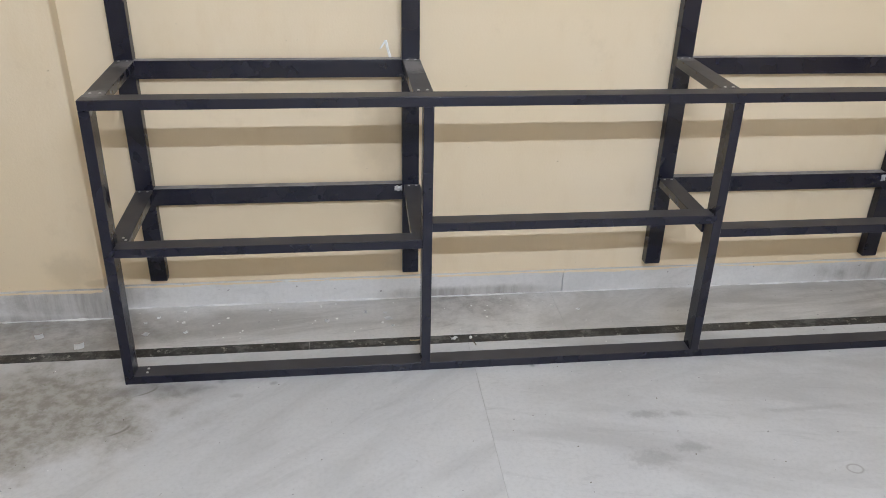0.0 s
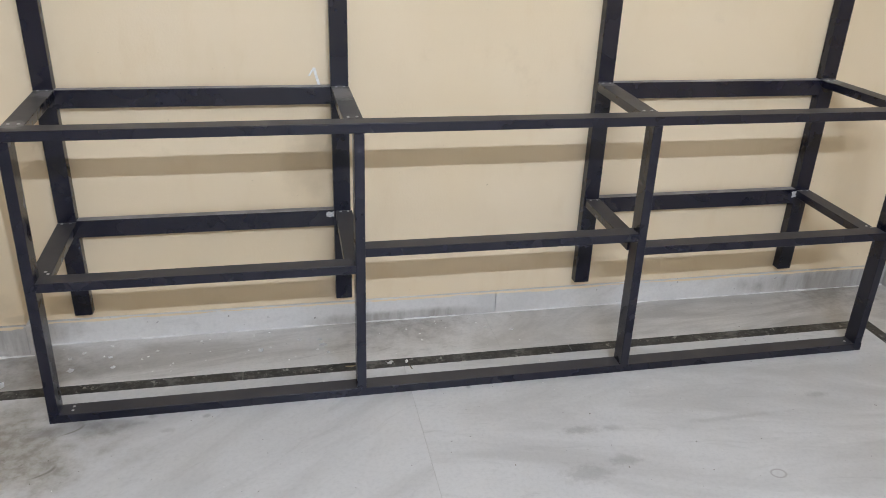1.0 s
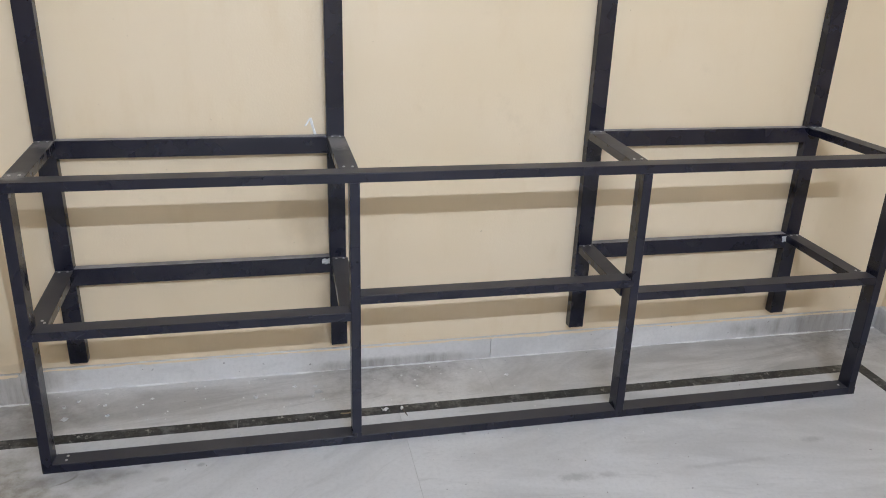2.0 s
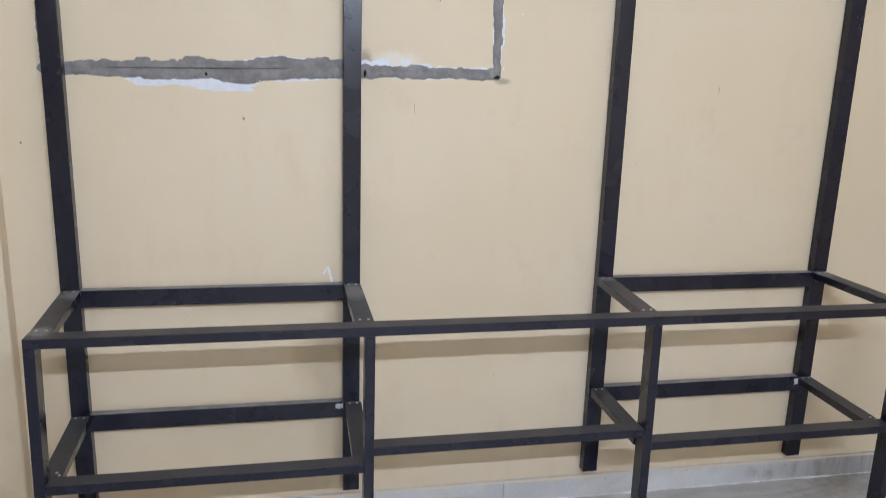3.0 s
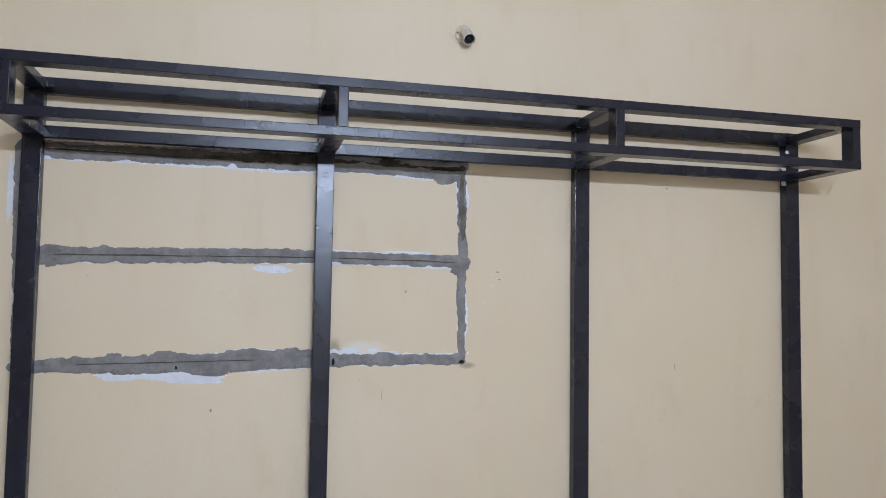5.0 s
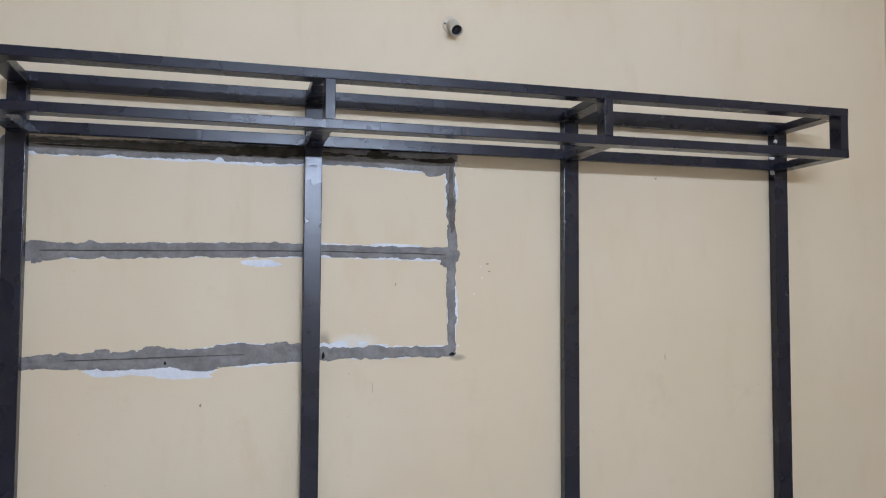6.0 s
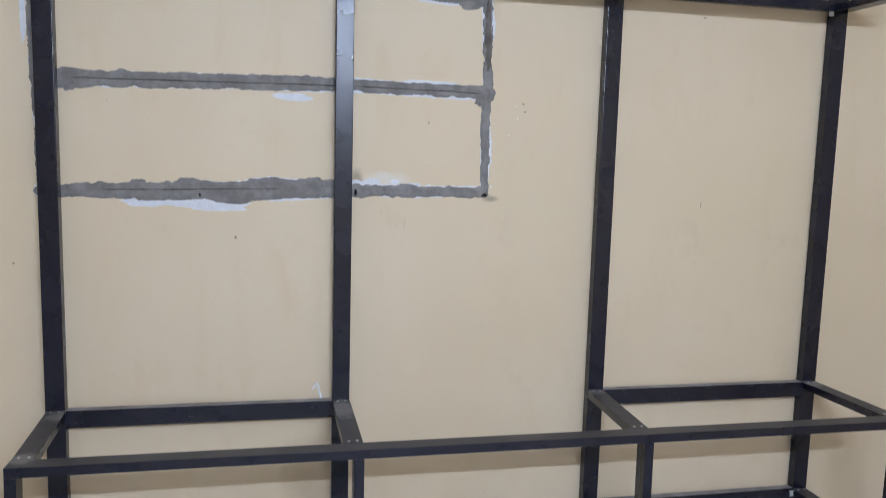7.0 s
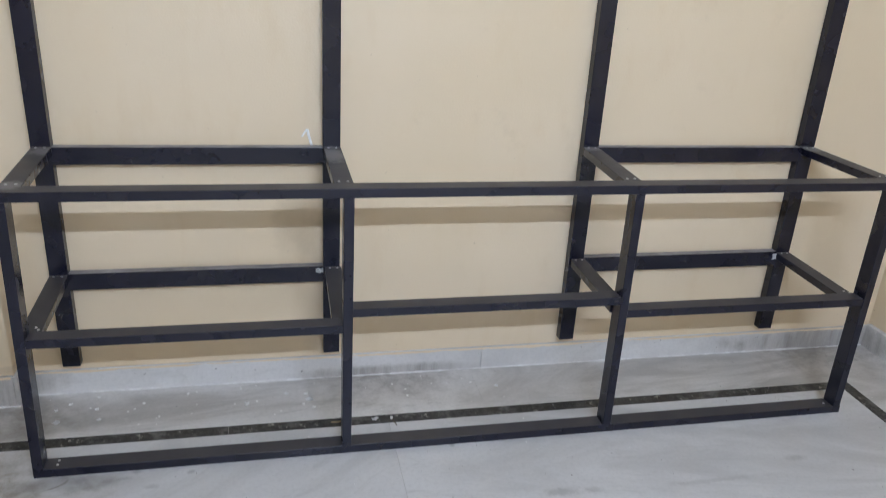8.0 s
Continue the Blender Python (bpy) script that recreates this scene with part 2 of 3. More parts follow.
CREAM = plain("cream_plastic", (0.66, 0.60, 0.50), 0.45)
PLATE = plain("cream_painted_plate", (0.68, 0.58, 0.43), 0.45)
WHITE = plain("white_plastic", (0.78, 0.77, 0.74), 0.35)
BLACK = plain("black_plastic", (0.012, 0.012, 0.013), 0.25)
LENS = plain("lens_glass", (0.02, 0.02, 0.025), 0.05)
SCREW = plain("zinc_screw", (0.62, 0.62, 0.63), 0.3, 0.9)
PAPER = plain("white_paper_tape", (0.90, 0.90, 0.89), 0.7)
CHALK = plain("white_chalk", (0.88, 0.87, 0.84), 0.95, vary=0.25, scale=90)
DARK = plain("dark_stain", (0.13, 0.10, 0.07), 0.9)
MARK = plain("brown_smudge", (0.36, 0.28, 0.19), 0.9)
WOOD = plain("pale_wood_splinter", (0.50, 0.40, 0.26), 0.8)
CEILING = plain("white_ceiling_paint", (0.78, 0.77, 0.74), 0.8, scale=3)
TUBE = glow("tube_glow", (0.732, 0.82, 0.985), TUBE_GLOW)


# ---- builders ----
def thing(name, at, label="", category="", group="", kind=""):
    ob = new(name)
    ob.location = at
    ob.empty_display_size = 0.05
    bpy.context.view_layer.update()
    return tagged(ob, label, category, group, kind)


def mesh_from(name, bm, material):
    me = bpy.data.meshes.new(name)
    bm.normal_update()
    bm.to_mesh(me)
    bm.free()
    me.materials.append(material)
    return me


def part(name, bm, material, parent=None, label="", smooth=False):
    me = mesh_from(name, bm, material)
    if smooth:
        for p in me.polygons:
            p.use_smooth = True
    ob = new(name, me)
    if parent is not None:
        ob.parent = parent
        bpy.context.view_layer.update()
        ob.matrix_parent_inverse = parent.matrix_world.inverted()
    return tagged(ob, label)


def box(x0, x1, y0, y1, z0, z1, bevel=0.0, segments=2):
    bm = bmesh.new()
    bmesh.ops.create_cube(bm, size=1.0)
    for v in bm.verts:
        v.co = (x0 + (v.co.x + 0.5) * (x1 - x0), y0 + (v.co.y + 0.5) * (y1 - y0), z0 + (v.co.z + 0.5) * (z1 - z0))
    if bevel:
        bmesh.ops.bevel(bm, geom=bm.edges[:], offset=bevel, segments=segments, profile=0.5, affect="EDGES")
    return bm


def tube_section(x0, x1, y0, y1, z0, z1, along, wall=0.0022, hollow=True):
    """A length of rectangular hollow section: rounded edges, open ends."""
    bm = box(x0, x1, y0, y1, z0, z1)
    axis = "xyz".index(along)
    long_edges = [e for e in bm.edges if abs((e.verts[0].co - e.verts[1].co)[axis]) > 1e-6]
    bmesh.ops.bevel(bm, geom=long_edges, offset=0.0020, segments=3, profile=0.5, affect="EDGES")
    bm.normal_update()
    ends = [f for f in bm.faces if abs(f.normal[axis]) > 0.9] if hollow else []
    for f in ends:
        n = f.normal.copy()
        bmesh.ops.inset_individual(bm, faces=[f], thickness=wall)
        bmesh.ops.translate(bm, verts=list(f.verts), vec=-n * 0.012)
    return bm


def lathe(profile, at, direction, steps=24):
    """A body of revolution: (radius, height) pairs along a direction from a place."""
    bm = bmesh.new()
    turn = Vector(direction).to_track_quat("Z", "Y").to_matrix().to_4x4()
    m = Matrix.Translation(at) @ turn
    rings = []
    for r, h in profile:
        rings.append([bm.verts.new(m @ Vector((r * math.cos(2 * math.pi * k / steps), r * math.sin(2 * math.pi * k / steps), h))) for k in range(steps)])
    for a, b in zip(rings, rings[1:]):
        for k in range(steps):
            bm.faces.new((a[k], a[(k + 1) % steps], b[(k + 1) % steps], b[k]))
    bm.faces.new(rings[0][::-1])
    bm.faces.new(rings[-1])
    return bm


# ---- setting ----
X0, X1, Y0, ROOF = -3.2, 2.85, -5.80, 3.10
wall_back = tagged(part("wall_back", box(X0 - 0.12, X1 + 0.12, 0, 0.12, -0.05, ROOF), WALL),
                   "cream painted plaster wall with cement-filled chases", "wall", kind="structure")
tagged(part("wall_right", box(X1, X1 + 0.12, Y0, -0.001, -0.05, ROOF), WALL), "cream painted side wall", "wall", kind="structure")
# Left wall, front wall and ceiling are unseen, added and sized for bounce.
tagged(part("bounce_wall_left", box(X0 - 0.12, X0, Y0, -0.001, -0.05, ROOF), WALL), "cream painted side wall", "wall", kind="structure")
tagged(part("bounce_wall_front", box(X0 - 0.12, X1 + 0.12, Y0 - 0.12, Y0 - 0.001, -0.05, ROOF), WALL), "unseen cream painted wall, added for bounce light", "wall", kind="structure")
tagged(part("wall_pier", box(X0 + 0.001, -0.131, -0.055, -0.0005, 0, 2.02, 0.006, 3), WALL), "shallow cream painted projection of the wall", "wall", kind="structure")
tagged(part("ceiling", box(X0 - 0.12, X1 + 0.12, Y0 - 0.12, 0.12, ROOF, ROOF + 0.1), CEILING), "unseen white ceiling, added for bounce light", "ceiling", kind="structure")
floor = tagged(part("floor", box(X0, X1, Y0, 0, -0.06, -0.0010), GROUT), "grey marble slab floor with a black granite border strip", "floor", kind="structure")


# ---- wall chases: rough cement in cut channels, putty at the rims ----
def wander(t, seed, coarse, fine):
    p = Vector((t, seed * 7.3, 0.0))
    lump = max(0.0, noise.noise(p * 9) - 0.15) * 2.4 - max(0.0, noise.noise(p * 13 + Vector((0, 5, 0))) - 0.25) * 1.6
    chip = max(0.0, noise.noise(p * 33) - 0.2) * 2.0
    return 0.8 * coarse * noise.noise(p * 4) + coarse * lump + fine * chip + 0.45 * fine * noise.noise(p * 55) + 0.3 * fine * noise.noise(p * 140)


def ragged(a, b, mid, width, seed, coarse, fine, lift, relief=0.0, along="x", taper=0.0, middle=None):
    """A ragged strip on the back wall from a to b along one axis; its centre line and width are tables along it."""
    bm = bmesh.new()
    length = b - a
    n, m = max(8, int(length / 0.003)), 7
    grid = []
    for i in range(n + 1):
        s = i / n
        u = s * length
        w, c = width(a + u), mid(a + u)
        cx, cz = (a + u, c) if along == "x" else (c, a + u)
        edge = min(1.0, min(s, 1 - s) / taper) ** 0.5 if taper else 1.0
        lo = -0.5 * w * edge + wander(u, seed, coarse, fine) * edge
        hi = 0.5 * w * edge + wander(u, seed + 3.1, coarse, fine) * edge
        row = []
        for j in range(m + 1):
            k = lo + (hi - lo) * j / m
            x, z = (cx, cz + k) if along == "x" else (cx + k, cz)
            inside = math.sin(math.pi * j / m) ** 0.5
            d = lift * (0.25 + 0.75 * inside) + relief * inside * noise.noise(Vector((x * 55, z * 55, seed)))
            if middle:
                d -= middle * math.exp(-((j / m - 0.5) / 0.13) ** 2) * (0.5 + 0.5 * noise.noise(Vector((u * 6, seed, 2))))
            row.append(bm.verts.new((x, -max(d, 0.0006), z)))
        grid.append(row)
    for p, q in zip(grid, grid[1:]):
        for j in range(m):
            bm.faces.new((p[j], q[j], q[j + 1], p[j + 1]) if along == "x" else (p[j + 1], q[j + 1], q[j], p[j]))
    return bm


def blob(cx, cz, rx, rz, seed, lift):
    bm = bmesh.new()
    centre = bm.verts.new((cx, -lift, cz))
    ring = []
    for k in range(64):
        a = 2 * math.pi * k / 64
        r = 1 + 0.35 * noise.noise(Vector((math.cos(a) * 1.6, math.sin(a) * 1.6, seed))) + 0.18 * noise.noise(Vector((math.cos(a) * 6, math.sin(a) * 6, seed)))
        ring.append(bm.verts.new((cx + rx * r * math.cos(a), -lift * 0.4, cz + rz * r * math.sin(a))))
    for k in range(64):
        bm.faces.new((centre, ring[(k + 1) % 64], ring[k]))
    return bm


def table(xs, vs):
    return lambda x: float(np.interp(x, xs, vs))


CHASES = [
    ("x", -0.020, 1.236, table((0, 0.46, 0.77, 0.86, 1.21), (1.385, 1.393, 1.406, 1.400, 1.402)), table((0, 0.12, 0.25, 0.46, 0.77, 0.80, 0.86, 1.21), (0.033, 0.034, 0.048, 0.052, 0.054, 0.042, 0.038, 0.034)), 11, 0.006),
    ("x", -0.020, 1.240, table((0, 0.4, 0.77, 1.19), (1.684, 1.693, 1.700, 1.695)), table((0, 1.2), (0.044, 0.037)), 23, 0.0045),
    ("x", -0.020, 1.234, table((0, 0.5, 0.8, 1.0, 1.2), (1.972, 1.974, 1.979, 1.978, 1.975)), table((0, 0.5, 0.7, 1.0, 1.2), (0.046, 0.050, 0.058, 0.054, 0.062)), 37, 0.004),
    ("z", 1.385, 1.99, table((1.4, 2.0), (1.224, 1.2195)), table((1.4, 2.0), (0.023, 0.030)), 41, 0.0048),
    ("z", 1.375, 1.995, table((1.4, 2.0), (0.002, -0.009)), table((1.4, 2.0), (0.026, 0.032)), 53, 0.003),
]
for along, a, b, mid, w, seed, coarse in CHASES:
    part("putty_rim", ragged(a, b, (lambda x, m=mid: m(x) - 0.008) if seed == 37 else mid, lambda x, w=w, q=seed: w(x) + (-0.006 if q == 37 else -0.001 if q > 40 else 0.001) + 0.012 * noise.noise(Vector((x * 4.0, q, 1.0))), seed + 0.35, coarse * 1.4, 0.0050, 0.0016, 0.0004, along, 0.01), PUTTY, wall_back, "white putty smeared along a cut channel")
    part("cement_chase", ragged(a, b, mid, w, seed, coarse * 1.2, 0.0072, 0.0048, 0.0022, along, 0.012, 0.003), CEMENT, wall_back, "rough grey cement filling a cut channel")
for cx, cz, rx, rz, seed in ((0.43, 1.358, 0.12, 0.020, 1.5), (0.27, 1.362, 0.06, 0.013, 2.5), (0.655, 1.660, 0.055, 0.011, 4.5), (0.885, 1.424, 0.026, 0.014, 6.5), (0.955, 1.428, 0.012, 0.008, 6.9), (1.01, 1.422, 0.02, 0.006, 7.1),
                             (-0.030, 1.86, 0.008, 0.09, 7.7), (1.05, 1.718, 0.09, 0.006, 8.1), (0.60, 1.424, 0.07, 0.010, 9.1)):
    part("putty_smear", blob(cx, cz, rx, rz, seed, 0.0013), PUTTY, wall_back, "thin white putty smear")
for cx, cz, rx, rz, seed in ((0.245, 1.409, 0.024, 0.014, 1.0), (0.385, 1.412, 0.05, 0.015, 2.0), (0.60, 1.418, 0.07, 0.017, 3.0), (0.71, 1.419, 0.05, 0.018, 4.0), (0.99, 1.412, 0.035, 0.011, 5.0),
                             (0.10, 1.700, 0.035, 0.011, 6.0), (0.86, 1.708, 0.06, 0.012, 7.0), (0.95, 1.705, 0.05, 0.012, 8.0), (0.075, 1.664, 0.014, 0.013, 9.0), (1.165, 1.945, 0.035, 0.013, 10.0),
                             (1.236, 1.692, 0.013, 0.022, 11.0), (1.205, 1.670, 0.016, 0.012, 12.0), (1.230, 1.990, 0.014, 0.012, 13.0), (0.50, 1.368, 0.05, 0.010, 14.0)):
    part("cement_lump", blob(cx, cz, rx, rz, seed, 0.0054), CEMENT, wall_back, "lump of cement pushed past the channel")
# Raised dark strips: brown cement tone plus painted shade of deep grooves.
part("shade_stain_strip", ragged(0.0, 0.66, table((0, 0.1, 0.5, 0.66), (1.984, 1.983, 1.979, 1.980)), table((0, 0.12, 0.3, 0.45, 0.66), (0.014, 0.016, 0.024, 0.027, 0.026)), 71, 0.006, 0.004, 0.0070, 0.002, "x", 0.03), GROOVE_SHADE_BROWN, wall_back, "brown cement strip with groove shade painted in")
part("shade_stain_strip", ragged(0.46, 0.79, table((0.46, 0.6, 0.8), (1.978, 1.983, 1.983)), table((0.46, 0.55, 0.62, 0.72, 0.79), (0.006, 0.018, 0.030, 0.034, 0.034)), 73, 0.009, 0.006, 0.0082, 0.002, "x", 0.04), GROOVE_SHADE, wall_back, "black strip painted as a shaded groove in the cement")
part("shade_stain_strip", ragged(0.82, 1.225, table((0.82, 1.0, 1.2), (1.984, 1.981, 1.977)), table((0.82, 0.88, 0.94, 1.0, 1.06, 1.2), (0.018, 0.010, 0.007, 0.014, 0.007, 0.012)), 75, 0.005, 0.005, 0.0078, 0.002, "x", 0.03), GROOVE_SHADE, wall_back, "black strip painted as a shaded groove in the cement")
part("shade_stain_strip", blob(0.995, 1.989, 0.034, 0.013, 2.2, 0.0084), GROOVE_SHADE, wall_back, "black patch painted as a shaded hollow in the cement")
part("shade_stain_strip", blob(1.221, 1.983, 0.013, 0.010, 2.6, 0.0084), GROOVE_SHADE, wall_back, "black patch painted as a shaded hollow in the cement")
part("shade_stain_strip", ragged(1.76, 1.965, table((1.72, 1.94), (1.223, 1.2205)), table((1.76, 1.85, 1.96), (0.012, 0.019, 0.017)), 83, 0.004, 0.005, 0.0066, 0.001, "z", 0.08), BROWN, wall_back, "brown stained cement in the channel")
# Narrow grooves drawn as raised lines, their shade given as dark colour.
part("groove_shade_line", ragged(0.06, 0.62, table((0, 0.6), (1.974, 1.970)), table((0, 1), (0.005, 0.004)), 85, 0.001, 0.001, 0.0074, 0.0005, "x", 0.05), GROOVE_SHADE, wall_back, "thin dark strip painted as a shaded groove")
part("groove_shade_line", ragged(0.08, 0.80, table((0, 0.8), (1.6865, 1.698)), table((0, 1), (0.004, 0.0035)), 77, 0.0012, 0.001, 0.0066, 0.0005, "x", 0.05), GROOVE_SHADE_BROWN, wall_back, "thin dark strip painted as a shaded groove")
part("groove_shade_line", ragged(0.83, 1.205, table((0.8, 1.1, 1.2), (1.698, 1.696, 1.693)), table((0, 1), (0.004, 0.0035)), 79, 0.0012, 0.001, 0.0066, 0.0005, "x", 0.05), GROOVE_SHADE_BROWN, wall_back, "thin dark strip painted as a shaded groove")
part("groove_shade_line", ragged(0.15, 0.62, table((0.1, 0.6), (1.391, 1.402)), table((0, 1), (0.003, 0.002)), 81, 0.0012, 0.001, 0.0074, 0.0005, "x", 0.05), GROOVE_SHADE_BROWN, wall_back, "thin dark strip painted as a shaded groove")
# Black raised patches replace the dark inside of holes; nothing is cut.
part("hole_shade", blob(1.226, 1.394, 0.012, 0.007, 3.3, 0.0075), BLACK, wall_back, "black patch painted as the dark end of a pipe hole")
part("hole_shade", blob(0.84, 1.397, 0.004, 0.012, 3.9, 0.0075), BLACK, wall_back, "black patch painted as a dark crack in the cement")
part("hole_shade", blob(0.407, 1.382, 0.004, 0.005, 4.9, 0.0078), BLACK, wall_back, "small black patch painted as the dark of a drilled hole")
# small marks on the paint
for cx, cz, rx, rz, seed in ((0.503, 1.263, 0.003, 0.005, 1.1), (1.052, 1.603, 0.002, 0.004, 1.2), (1.947, 1.374, 0.0013, 0.011, 1.3), (1.339, 1.668, 0.005, 0.002, 1.4),
                             (1.345, 1.645, 0.004, 0.002, 1.5), (1.919, 1.956, 0.004, 0.003, 1.6), (-0.075, 1.19, 0.003, 0.003, 1.7), (0.985, 1.30, 0.0006, 0.016, 1.8)):
    part("wall_mark", blob(cx, cz, rx, rz, seed, 0.0012), MARK, wall_back, "small dark mark on the paint")
for cx, cz, r, seed in ((1.318, 1.66, 0.003, 2.1), (1.322, 1.625, 0.003, 2.2), (1.297, 1.575, 0.003, 2.3), (1.247, 1.42, 0.005, 2.4), (1.21, 1.345, 0.003, 2.5), (1.212, 1.315, 0.0035, 2.6),
                        (1.212, 1.285, 0.003, 2.7), (1.212, 1.262, 0.003, 2.8), (1.25, 1.975, 0.006, 2.9), (0.96, 1.47, 0.003, 3.0)):
    part("wall_mark", blob(cx, cz, r * 0.55, r * 0.8, seed, 0.0010), PLATE if seed > 2.45 and seed < 2.85 else CHALK, wall_back, "small white chip in the paint")
chalk = tagged(part("chalk_arrow", ragged(0.780, 0.832, table((0.780, 0.832), (0.746, 0.733)), table((0, 1), (0.0075, 0.0075)), 91, 0.002, 0.001, 0.0014, 0.0003, "z"), CHALK), "white chalk arrow drawn on the cream wall", "chalk mark")
part("arrow_barb", ragged(0.808, 0.830, table((0.808, 0.830), (0.718, 0.732)), table((0, 1), (0.006, 0.006)), 93, 0.001, 0.001, 0.0015, 0.0003, "z"), CHALK, chalk)


# ---- skirting ----
def skirting(x0, x1, y, parent, depth=0.012, high=0.081):
    part("skirting_stone", box(x0, x1, y - depth, y - 0.0006, 0.0, high, 0.0025), SKIRT, parent)


base = tagged(new("baseboard"), "grey marble skirting with stained joints", "skirting", kind="structure")
for x0, x1 in ((-0.118, 1.3115), (1.3125, X1 - 0.013)):
    skirting(x0, x1, 0, base)
skirting(X0 + 0.01, -0.1310, -0.055, base, 0.012, 0.102)
part("skirting_stone", box(-0.1308, -0.119, -0.068, -0.013, 0.0, 0.102, 0.0025), SKIRT, base)
for y0, y1 in ((-1.5, -0.013), (-3.0, -1.502), (-4.5, -3.002), (Y0 + 0.01, -4.502)):
    part("skirting_stone", box(X1 - 0.022, X1 - 0.0006, y0, y1, 0.0, 0.09, 0.0025), SKIRT, base)


def bead(x0, x1, y, seed):
    bm = bmesh.new()
    n = int((x1 - x0) / 0.008)
    rows = []
    for i in range(n + 1):
        x = x0 + (x1 - x0) * i / n
        k = 0.55 + 0.75 * noise.noise(Vector((x * 7, seed, 0))) + 0.5 * noise.noise(Vector((x * 45, seed, 0)))
        k = max(0.12, k) * 0.8
        rows.append([bm.verts.new((x, y, 0.006 * k)), bm.verts.new((x, y - 0.005 * k, 0.004 * k)), bm.verts.new((x, y - 0.010 * k, 0.0004))])
    for p, q in zip(rows, rows[1:]):
        for j in range(2):
            bm.faces.new((p[j], p[j + 1], q[j + 1], q[j]))
    return bm


part("mortar_bead", bead(-0.10, X1 - 0.02, -0.0122, 2.0), MORTAR, base, "uneven white cement bead along the foot")
part("mortar_bead", bead(-1.2, -0.12, -0.0672, 5.0), MORTAR, base, "uneven white cement bead along the foot")

def slop(x0, x1, y, z, seed):
    bm = ragged(x0, x1, lambda x: z, lambda x: 0.007 + 0.010 * noise.noise(Vector((x * 3.0, seed, 0.0))), seed, 0.003, 0.003, 0.0009, 0.0002, "x", 0.01)
    for v in bm.verts:
        v.co.y += y
        v.co.z = min(v.co.z, z + 0.004)
    return bm


part("paint_slop", slop(-0.10, X1 - 0.03, -0.0122, 0.0765, 3.0), WALL, base, "cream wall paint slopped over the stone edge")
part("paint_slop", slop(-0.9, -0.134, -0.0672, 0.0970, 8.0), WALL, base, "cream wall paint slopped over the stone edge")

# ---- the steel rack ----
rack = thing("steel_rack", (1.2, -0.2, 0), "dark grey painted steel tube rack fixed against the cream wall", "rack")
POSTS_BACK = (0.0, 0.777, 1.579, 2.348)
POSTS_FRONT = (0.0172, 0.803, 1.579, 2.384)
FRONT, BACK, UP = -0.430, -0.036, -0.315
FOOT_IN = 0.009
LEAN_X = (-0.016, 0.0, 0.010, 0.006)
HW, HT = 0.050, 0.025


def screw(x, y, z, parent, normal=(0, 0, 1)):
    part("screw", lathe([(0.0038, 0.0), (0.0038, 0.0008), (0.0026, 0.002), (0.0008, 0.0022)], (x, y, z), normal, 10), SCREW, parent)


back_posts = []
for x in POSTS_BACK:
    back_posts.append(part("back_post", tube_section(x, x + HW, BACK, -0.003, 0.108, 2.162, "z"), METAL, rack))
front_posts = []
for k, x in enumerate(POSTS_FRONT):
    bm = tube_section(x, x + 0.0255, FRONT, FRONT + HW - 0.001, 0.0252, 0.7615, "z")
    for v in bm.verts:
        v.co.x += LEAN_X[k] * (1 - v.co.z / 0.7615)
        v.co.y += FOOT_IN * (1 - v.co.z / 0.7615)
    front_posts.append(part("front_post", bm, METAL, rack))
right_end = POSTS_FRONT[-1] + 0.027
base_rail = part("base_rail", tube_section(0.002, right_end + 0.006, FRONT + FOOT_IN, FRONT + HW + FOOT_IN, 0.0, 0.025, "x"), METAL, rack)
top_rail = part("top_rail", tube_section(0.018, right_end, FRONT, FRONT + HW, 0.762, 0.7865, "x"), METAL, rack)
for k, z in ((0, 0.3845), (1, 0.4305), (2, 0.389)):
    a, b = POSTS_FRONT[k] + 0.0257 + 0.45 * LEAN_X[k], POSTS_FRONT[k + 1] - 0.0002 + 0.45 * LEAN_X[k + 1]
    part("shelf_rail", tube_section(a, b, FRONT + 0.005, FRONT + HW + 0.003, z, z + 0.0245, "x"), METAL, rack)
for k in (0, 2):
    a, b = POSTS_BACK[k] + HW + 0.0002, POSTS_BACK[k + 1] - 0.0002
    part("back_rail", tube_section(a, b, BACK + 0.001, -0.006, 0.735, 0.785, "x"), METAL, rack)
    part("back_rail", tube_section(a, b, BACK + 0.001, -0.006, 0.359, 0.411, "x"), METAL, rack)


def side_rail(back, front, y0, y1, z0, z1, name="side_rail"):
    """A rail from the front to the back frame, a little out of square."""
    bm = tube_section(back, back + HW, y0, y1, z0, z1, "y", hollow=False)
    for v in bm.verts:
        v.co.x += (front - back) * (y1 - v.co.y) / (y1 - y0)
    return part(name, bm, METAL, rack)


SIDE_TOP = ((0.002, 0.018), (0.778, 0.781), (1.578, 1.561), (2.349, 2.361))
SIDE_LOW = ((0.0, 0.011), (0.782, 0.777), (1.583, 1.578), (2.347, 2.337))
for (tb, tf), (lb, lf) in zip(SIDE_TOP, SIDE_LOW):
    top = side_rail(tb, tf, FRONT + HW + 0.0003, BACK - 0.0003, 0.7618, 0.7862)
    low = side_rail(lb, lf, FRONT + HW + 0.0033, BACK - 0.0003, 0.384, 0.4085)
    for dx in (0.014, 0.036):
        screw(tf + dx, FRONT + HW + 0.012, 0.7862, top)
        screw(tb + dx, BACK - 0.010, 0.7862, top)
        screw(lf + 0.028 + dx * 0.4, FRONT + HW + 0.032 - dx * 0.6, 0.4085, low)
        screw(lb + dx, BACK - 0.010, 0.4085, low)
